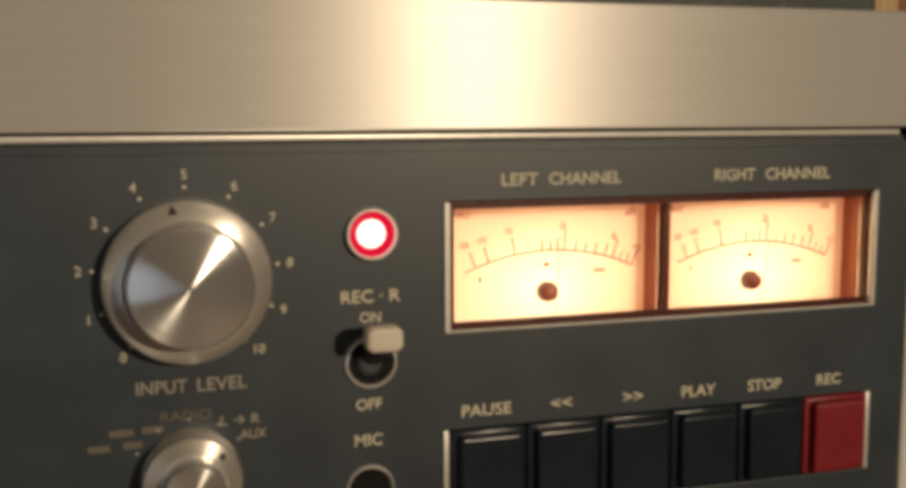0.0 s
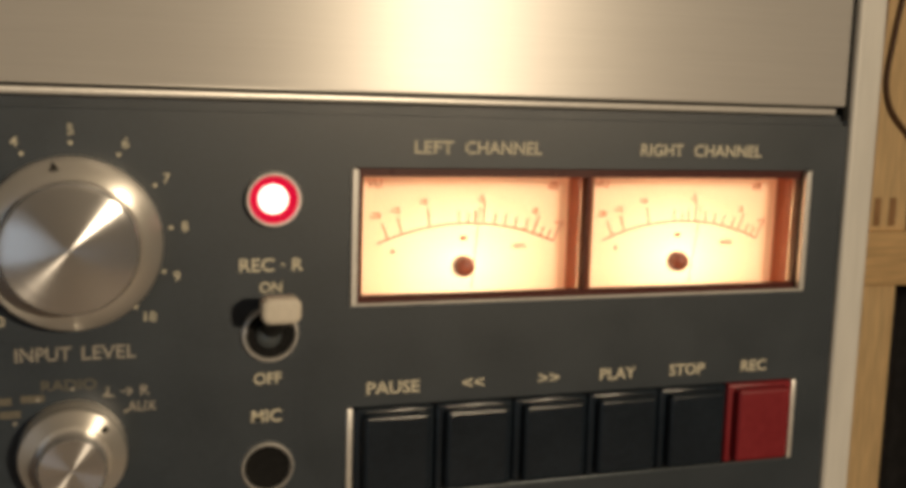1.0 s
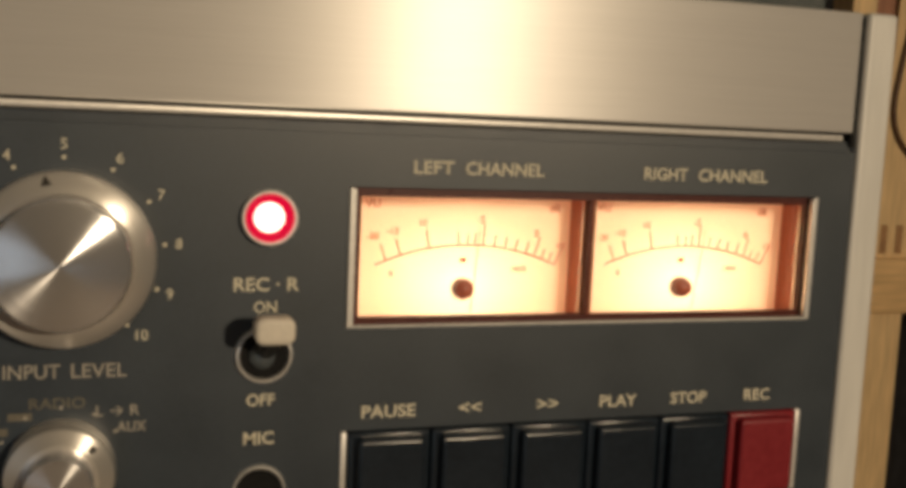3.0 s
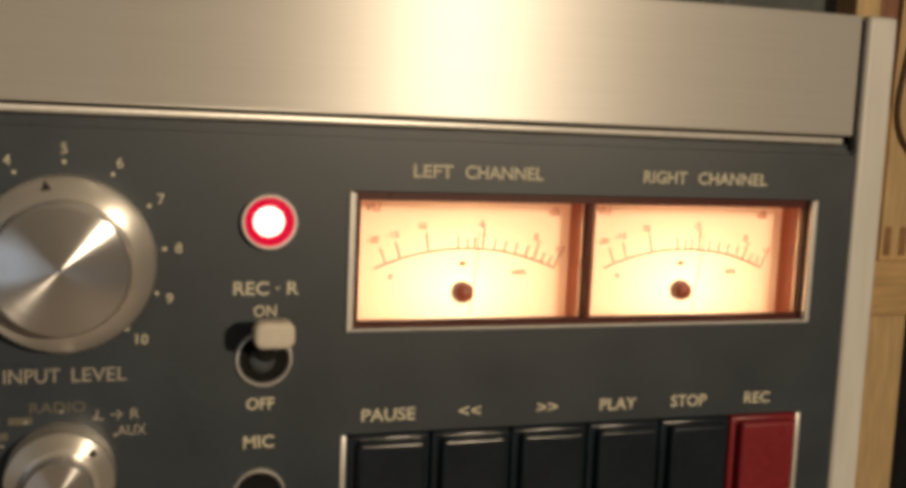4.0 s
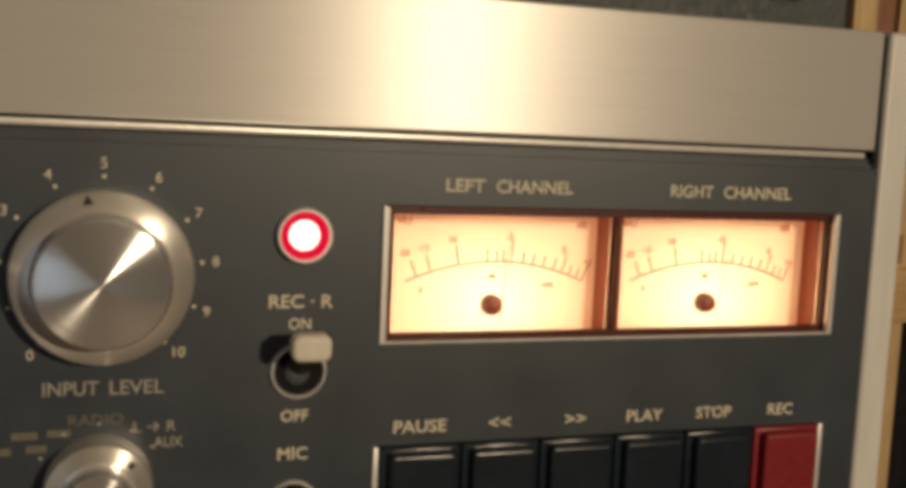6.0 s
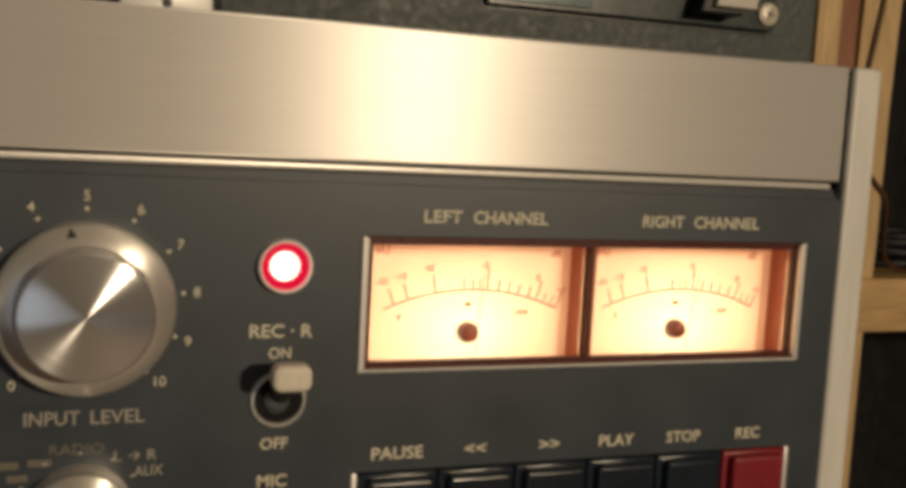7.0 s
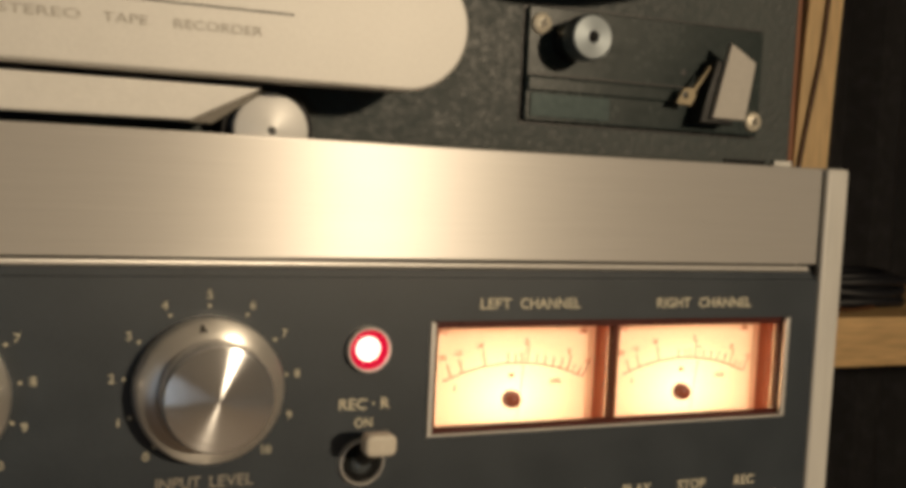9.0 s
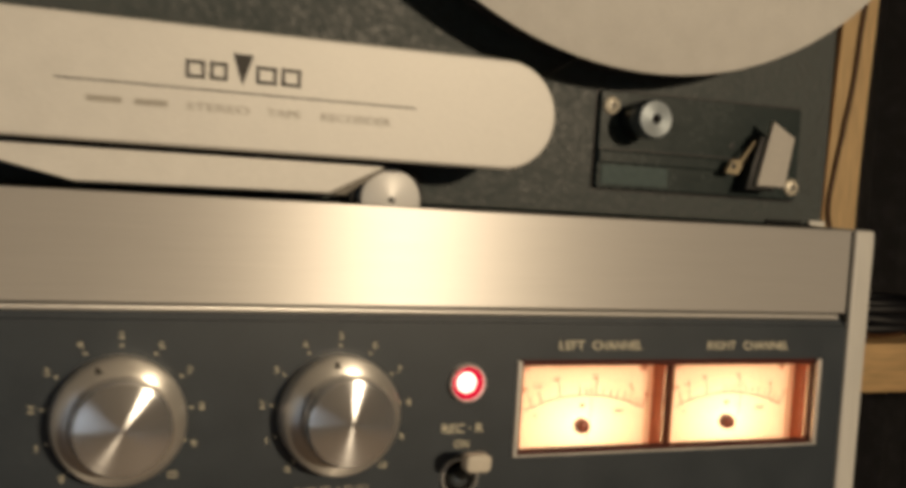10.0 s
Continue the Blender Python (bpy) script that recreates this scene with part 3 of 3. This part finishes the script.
def level_meter(x0, x1, cx, needle):
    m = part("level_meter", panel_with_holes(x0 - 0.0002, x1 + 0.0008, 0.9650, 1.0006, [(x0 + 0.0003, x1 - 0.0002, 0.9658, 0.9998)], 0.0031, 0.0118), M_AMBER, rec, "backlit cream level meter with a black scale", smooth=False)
    part("dial", bar(0, 0, x1 - x0 + 0.0004, 0.0344, 0, None), M_DIAL, m, "cream dial glowing from a bulb behind", ((x0 + x1) / 2, 0.0114, 0.9828), smooth=False)
    y = 0.0112
    pz, rad, ax = 0.9293, 0.0566, cx + 0.0011
    ink = bmesh.new()
    span = 0.42
    n = 40
    inner = [(ax + (rad - 0.00017) * math.sin(-span + 2 * span * i / n), pz + (rad - 0.00017) * math.cos(-span + 2 * span * i / n)) for i in range(n + 1)]
    outer = [(ax + (rad + 0.00017) * math.sin(-span + 2 * span * i / n), pz + (rad + 0.00017) * math.cos(-span + 2 * span * i / n)) for i in range(n + 1)]
    for i in range(n):
        ink.faces.new([ink.verts.new((a, y, b)) for a, b in (inner[i], inner[i + 1], outer[i + 1], outer[i])])
    for ang, length in ((-0.368, 0.0042), (-0.302, 0.0042), (-0.174, 0.0046), (-0.042, 0.0030), (0.000, 0.0026), (0.031, 0.0030), (0.068, 0.0056), (0.121, 0.0028), (0.170, 0.0028), (0.219, 0.0028), (0.270, 0.0030), (0.312, 0.0050), (0.349, 0.0026), (0.385, 0.0026), (0.417, 0.0045)):
        r = rad + length / 2
        bar(ax + r * math.sin(ang), pz + r * math.cos(ang), 0.00034, length, y, ink, math.degrees(ang))
    for text, x, z, h, target in (("VU", -0.0228, 0.9958, 0.0020, M_REDINK), ("dB", 0.0235, 0.9953, 0.0020, M_REDINK), ("-20", -0.0226, 0.9880, 0.0016, M_REDINK), ("-15", -0.0178, 0.9892, 0.0016, M_DIALINK), ("10", -0.0104, 0.9913, 0.0016, M_DIALINK),
                                  ("-5", 0.0042, 0.9921, 0.0018, M_DIALINK), ("0", 0.0190, 0.9889, 0.0018, M_REDINK), ("+3", 0.0255, 0.9858, 0.0016, M_REDINK), ("0", -0.0180, 0.9790, 0.0014, M_DIALINK), ("100%", 0.0148, 0.9800, 0.0013, M_DIALINK)):
        part("figure", word(text, cx + x, z, 0, h, y, 0.01), target, m, smooth=False)
    part("figure", bar(cx, 0.9822, 0.0016, 0.0010, y), M_REDINK, m, smooth=False)
    part("scale", ink, M_DIALINK, m, "thin black meter scale", smooth=False)
    a = radians(needle)
    tip, base, pivot = 0.0480, 0.0272, 0.9425
    bm = bmesh.new()
    r = (tip + base) / 2
    bar(cx + r * math.sin(a), pivot + r * math.cos(a), 0.00020, tip - base, 0.0104, bm, needle)
    part("needle", bm, M_DIALINK, m, "thin dark needle", smooth=False)
    part("boss", lathe([(0.0026, 0.0113), (0.0027, 0.0100), (0.0022, 0.0085), (0.0010, 0.0078), (0.0, 0.0077)], 32), M_BOSS, m, "dark red-brown round boss", (cx, 0, 0.9752))
    g = part("cover", box(x0 + 0.0004, x1 - 0.0003, 0.0034, 0.0042, 0.9660, 0.9996), M_GLASS, m, "clear plastic cover", smooth=False)
    g.visible_shadow = False


level_meter(0.0018, 0.0586, 0.0305, 4.6)
level_meter(0.0610, 0.1203, 0.0903, 7.5)

# ---- transport keys ----
for x0, x1 in ((-0.0008, 0.0006), (0.1209, 0.1223)):
    part("key_frame_edge", box(x0, x1, -0.0008, 0.008, 0.9218, 0.9438, 0.0003), M_BRIGHT, rec, "bright metal edge")
part("key_frame_edge", box(-0.0008, 0.1223, -0.0005, 0.004, 0.9214, 0.9218, 0.0001), M_CHROME, rec, "thin metal edge")
part("key_well", box(-0.0008, 0.1223, 0.0085, 0.0120, 0.9218, 0.9440), M_BLACK, rec)
for i in range(6):
    x0 = 0.0008 + i * 0.02002
    x1 = x0 + 0.0197
    red = i == 5
    mat = M_RED if red else M_BUTTON
    key = part("transport_key", box(x0, x1, -0.0012, 0.0084, 0.9222, 0.9438, 0.0008, 3), mat, rec, "red record key" if red else "black transport key")
    part("key_pad", prism(rounded(x0 + 0.0020, x1 - 0.0016, 0.9229, 0.9427, 0.0012), -0.0036, -0.0011, 0.0010), mat, key)

# ---- the deck above ----
part("deck_plate", box(LEFT + 0.004, 0.1375, 0.0230, 0.0262, 1.0483, 1.306, 0.0008), M_DECK, rec, "textured dark grey deck plate")
# raised bar, not a cut: the slot's shade is its black colour
part("deck_slot", box(0.1105, 0.1270, 0.0222, 0.0231, 1.0484, 1.0500), M_HOLE, rec, "dark slot at the foot of the deck")
part("corner_bracket", box(0.1302, 0.1378, 0.0214, 0.0231, 1.0484, 1.0504, 0.0004), M_TRIM, rec, "pale metal corner bracket")
part("deck_apron", box(LEFT + 0.012, 0.1310, 0.0196, 0.0262, 1.0180, 1.0478), M_BLACK, rec)
cover = part("head_cover", prism(stadium(-0.189, 0.0035, 1.0615, 1.0952), -0.0075, 0.0030, 0.0009), M_COVER, rec, "long rounded silver head cover")
part("cover_body", prism(stadium(-0.180, -0.008, 1.0640, 1.0920), 0.0030, 0.0230), M_BLACK, rec)
part("lower_cover", prism([(-0.160, 1.0600), (-0.0480, 1.0600), (-0.0655, 1.0508), (-0.1370, 1.0503), (-0.157, 1.0550)], 0.0010, 0.0050, 0.0006), M_COVER, rec, "silver lower head cover")
part("lower_body", prism([(-0.150, 1.0600), (-0.0500, 1.0600), (-0.0640, 1.0520), (-0.1370, 1.0515)], 0.0050, 0.0230), M_BLACK, rec)
part("printed_line", bar(-0.093, 1.0777, 0.1000, 0.0004, -0.0077), M_DARKINK, cover, "thin black printed line", smooth=False)
part("lower_edge", prism([(-0.0700, 1.0598), (-0.0460, 1.0598), (-0.0595, 1.0503), (-0.0800, 1.0503)], 0.0052, 0.0085, 0.0004), M_DULL, rec, "dull grey metal edge beside the lower cover")
# maker's mark as plain shapes
for i, (dx, w, h) in enumerate(((-0.0137, 0.0052, 0.0050), (-0.0074, 0.0048, 0.0050), (-0.0008, 0.0056, 0.0078), (0.0058, 0.0058, 0.0050), (0.0128, 0.0056, 0.0050))):
    bm = bmesh.new()
    x, zb, y = -0.0935 + dx, 1.0806, -0.0077
    if i == 2:
        bm.faces.new([bm.verts.new((x + a, y, zb + b)) for a, b in ((0.0, -0.0008), (w / 2, h), (-w / 2, h))])
    else:
        for s in (-1, 1):
            bar(x, zb + h / 2 + s * (h / 2 - 0.0005), w, 0.0009, y, bm)
            bar(x + s * (w / 2 - 0.0005), zb + h / 2, 0.0009, h, y - 0.00001, bm)
    part("maker_mark", bm, M_DARKINK, cover, "dark printed maker's mark", smooth=False)
for x, w in ((-0.1305, 0.0090), (-0.1185, 0.0085)):
    part("printed_bar", bar(x, 1.0729, w, 0.0016, -0.0077), M_PALEINK, cover, "faint printed lettering", smooth=False)
for text, x, w in (("STEREO", -0.1005, 0.0172), ("TAPE", -0.0822, 0.0098), ("RECORDER", -0.0610, 0.0208)):
    part("lettering", word(text, x, 1.0729, w, 0.0022, -0.0077), M_PALEINK, cover, "faint grey printed lettering", smooth=False)

roll = part("guide_roller", lathe([(0.0, 0.0070), (0.0091, 0.0074), (0.0097, 0.0079), (0.0099, 0.0090), (0.0099, 0.0120), (0.0, 0.0120)], 56), M_ROLLER, rec, "pale silver roller cap", (-0.0440, 0, 1.0497))
part("roller_body", lathe([(0.0, 0.0120), (0.0119, 0.0120), (0.0123, 0.0130), (0.0123, 0.0230), (0.0, 0.0230)], 48), M_RUBBER, roll, "black rubber roller body", (-0.0440, 0, 1.0497))
part("screw_hole", lathe([(0.0011, 0.0069), (0.0, 0.0068)], 16), M_BLACK, roll, "", (-0.0440, 0, 1.0497))

# ---- cutter plate on the deck ----
plate = part("cutter_plate", prism(rounded(0.0350, 0.1215, 1.0580, 1.0922, 0.0010), 0.0205, 0.0232, 0.0004), M_PLATE, rec, "smooth dark plate on the deck")
part("plate_gap", prism(rounded(0.0340, 0.1225, 1.0570, 1.0932, 0.0012), 0.0227, 0.0235), M_BLACK, plate)
part("groove", box(0.0352, 0.0985, 0.0200, 0.0208, 1.0716, 1.0722), M_BLACK, plate)
part("tape_channel", box(0.0352, 0.0985, 0.0197, 0.0208, 1.0668, 1.0713, 0.0006), M_PLATE, plate)
part("tape_block", box(0.0365, 0.0640, 0.0199, 0.0208, 1.0592, 1.0664, 0.0003), M_STEEL, plate, "polished steel block, bluish reflection put into its colour")
for sx, sz in ((0.0390, 1.0870), (0.1188, 1.0626)):
    part("screw", lathe([(0.0032, 0.0205), (0.0031, 0.0196), (0.0020, 0.0190), (0.0, 0.0189)], 28), M_SCREW, plate, "pale zinc screw", (sx, 0, sz))
    for turn in (20, 110):
        part("slot", bar(sx, sz, 0.0030, 0.0006, 0.01875 - turn * 1e-7, None, turn), M_DARKINK, plate, smooth=False)
for_knob = part("guide_knob", lathe([(0.0, 0.0205), (0.0062, 0.0205), (0.0062, 0.0130), (0.0, 0.0130)], 40), M_BLACK, rec, "black post with a dull metal cap", (0.0490, 0, 1.0826))
prof = []
for i in range(72):
    a = 2 * math.pi * i / 72
    r = 0.0066 + (0.00022 if i % 2 else 0.0)
    prof.append((r * math.cos(a), r * math.sin(a)))
part("knurled_cap", prism(prof, 0.0070, 0.0130, 0.0006), M_CHROME, for_knob, "dull knurled metal cap", (0.0490, 0, 1.0826))
part("turned_face", lathe([(0.0014, 0.0064), (0.0061, 0.0067), (0.0063, 0.0071)], 40), M_FACE, for_knob, "turned grey metal face", (0.0490, 0, 1.0826))
part("cap_hole", lathe([(0.0018, 0.0063), (0.0, 0.0062)], 20), M_HOLE, for_knob, "", (0.0490, 0, 1.0826))
blade = part("cutter_lever", prism([(0.0965, 1.0622), (0.1022, 1.0862), (0.1120, 1.0808), (0.1092, 1.0622)], 0.0115, 0.0135, 0.0004), M_LEVER, rec, "pale tilted cutter lever")
part("lever_body", prism([(0.0930, 1.0605), (0.0985, 1.0810), (0.1085, 1.0775), (0.1060, 1.0605)], 0.0135, 0.0205, 0.0006), M_BLACK, blade, "black lever body")
part("hook", prism([(0.0850, 1.0662), (0.0876, 1.0712), (0.0914, 1.0714), (0.0924, 1.0690), (0.0906, 1.0658)], 0.0150, 0.0162, 0.0002), M_BRASS, blade, "brass-coloured hook")
part("arm", prism([(0.0912, 1.0712), (0.0972, 1.0790), (0.0977, 1.0787), (0.0919, 1.0698)], 0.0152, 0.0166, 0.0002), M_BRASS, blade, "slim brass-coloured arm")
part("pin", lathe([(0.0011, 0.0149), (0.0, 0.0147)], 16, cx=0.0882, cz=1.0690), M_BLACK, blade)
part("pin_hole", lathe([(0.0011, 0.0204), (0.0, 0.0203)], 16, cx=0.0910, cz=1.0765), M_BLACK, plate)

# ---- the reel on the deck ----
RX, RZ = 0.0415, 1.2281
reel = empty("tape_reel", (RX, -0.004, RZ), "large silver metal tape reel on the deck", "tape reel")
part("front_flange", lathe([(0.020, -0.0002), (0.1325, -0.0002), (0.1330, 0.0002), (0.1330, 0.0010), (0.1325, 0.0014), (0.020, 0.0014), (0.020, -0.0002)], 160), M_COVER, reel, "", (RX, 0, RZ))
part("back_flange", lathe([(0.020, 0.0080), (0.1325, 0.0080), (0.1330, 0.0084), (0.1330, 0.0092), (0.1325, 0.0096), (0.020, 0.0096), (0.020, 0.0080)], 160), M_RUBBER, reel, "dark back flange", (RX, 0, RZ))
part("tape_pack", lathe([(0.056, 0.0015), (0.104, 0.0015), (0.104, 0.0079), (0.056, 0.0079), (0.056, 0.0015)], 128), M_RUBBER, reel, "dark brown wound tape", (RX, 0, RZ))
part("hub", lathe([(0.0, -0.0050), (0.020, -0.0050), (0.022, -0.0002), (0.022, 0.0229), (0.0, 0.0229)], 64), M_BLACK, reel, "black hub on the spindle", (RX, 0, RZ))
part("tape_end", prism([(-0.0150, 1.0788), (-0.0152, 1.0790), (0.0600, 1.1268), (0.0602, 1.1266)], 0.0018, 0.0078), M_HOLE, reel, "loose run of dark tape", smooth=False)

# ---- cables by the shelving ----
cord = empty("hanging_cable", (0.95, 0.86, 1.1), "thin dark cable hanging by the pine post", "cable")
part("cord", tube(curve([(0.939, 0.8685, 1.45), (0.922, 0.8685, 1.32), (0.915, 0.8685, 1.235), (0.903, 0.8685, 1.16), (0.893, 0.8685, 1.10), (0.888, 0.8685, 1.05), (0.899, 0.8685, 1.015), (0.926, 0.8685, 0.987), (0.947, 0.8685, 0.965), (0.965, 0.885, 0.920), (0.985, 0.900, 0.882), (1.03, 0.912, 0.8640), (1.11, 0.935, 0.8640)]), 0.0032), M_CORD, cord)
coil = empty("cable_coil", (1.12, 1.03, 0.8605), "thick dark cable coiled flat on the pine shelf", "cable")
for i in range(8):
    r = 0.088 - 0.015 * (i % 3)
    loop = [(1.12 + r * 1.25 * math.cos(2 * math.pi * k / 40), 1.03 + r * math.sin(2 * math.pi * k / 40), 0.8688 + 0.0052 * i + 0.002 * math.sin(6 * math.pi * k / 40 + i)) for k in range(41)]
    part("loop", tube(loop, 0.0080), M_CABLE, coil)

# ---- black curtain behind the shelving ----
bm = bmesh.new()
cols, levels = 90, (0.02, 0.8, 1.6, 2.4)
grid = []
for i in range(cols + 1):
    u = i / cols
    fold = 0.030 * math.sin(u * 62) + 0.014 * math.sin(u * 151 + 1.0)
    grid.append([bm.verts.new((0.55 + 2.0 * u, 1.55 + fold * (0.7 + 0.1 * k), z)) for k, z in enumerate(levels)])
for a, b in zip(grid, grid[1:]):
    for k in range(3):
        bm.faces.new((a[k], b[k], b[k + 1], a[k + 1]))
bmesh.ops.solidify(bm, geom=bm.faces[:], thickness=0.004)
ROUND.add(id(bm))
tagged(part("curtain", bm, M_DARKWALL, None, "black cloth curtain hanging in folds behind the shelving"), category="curtain")
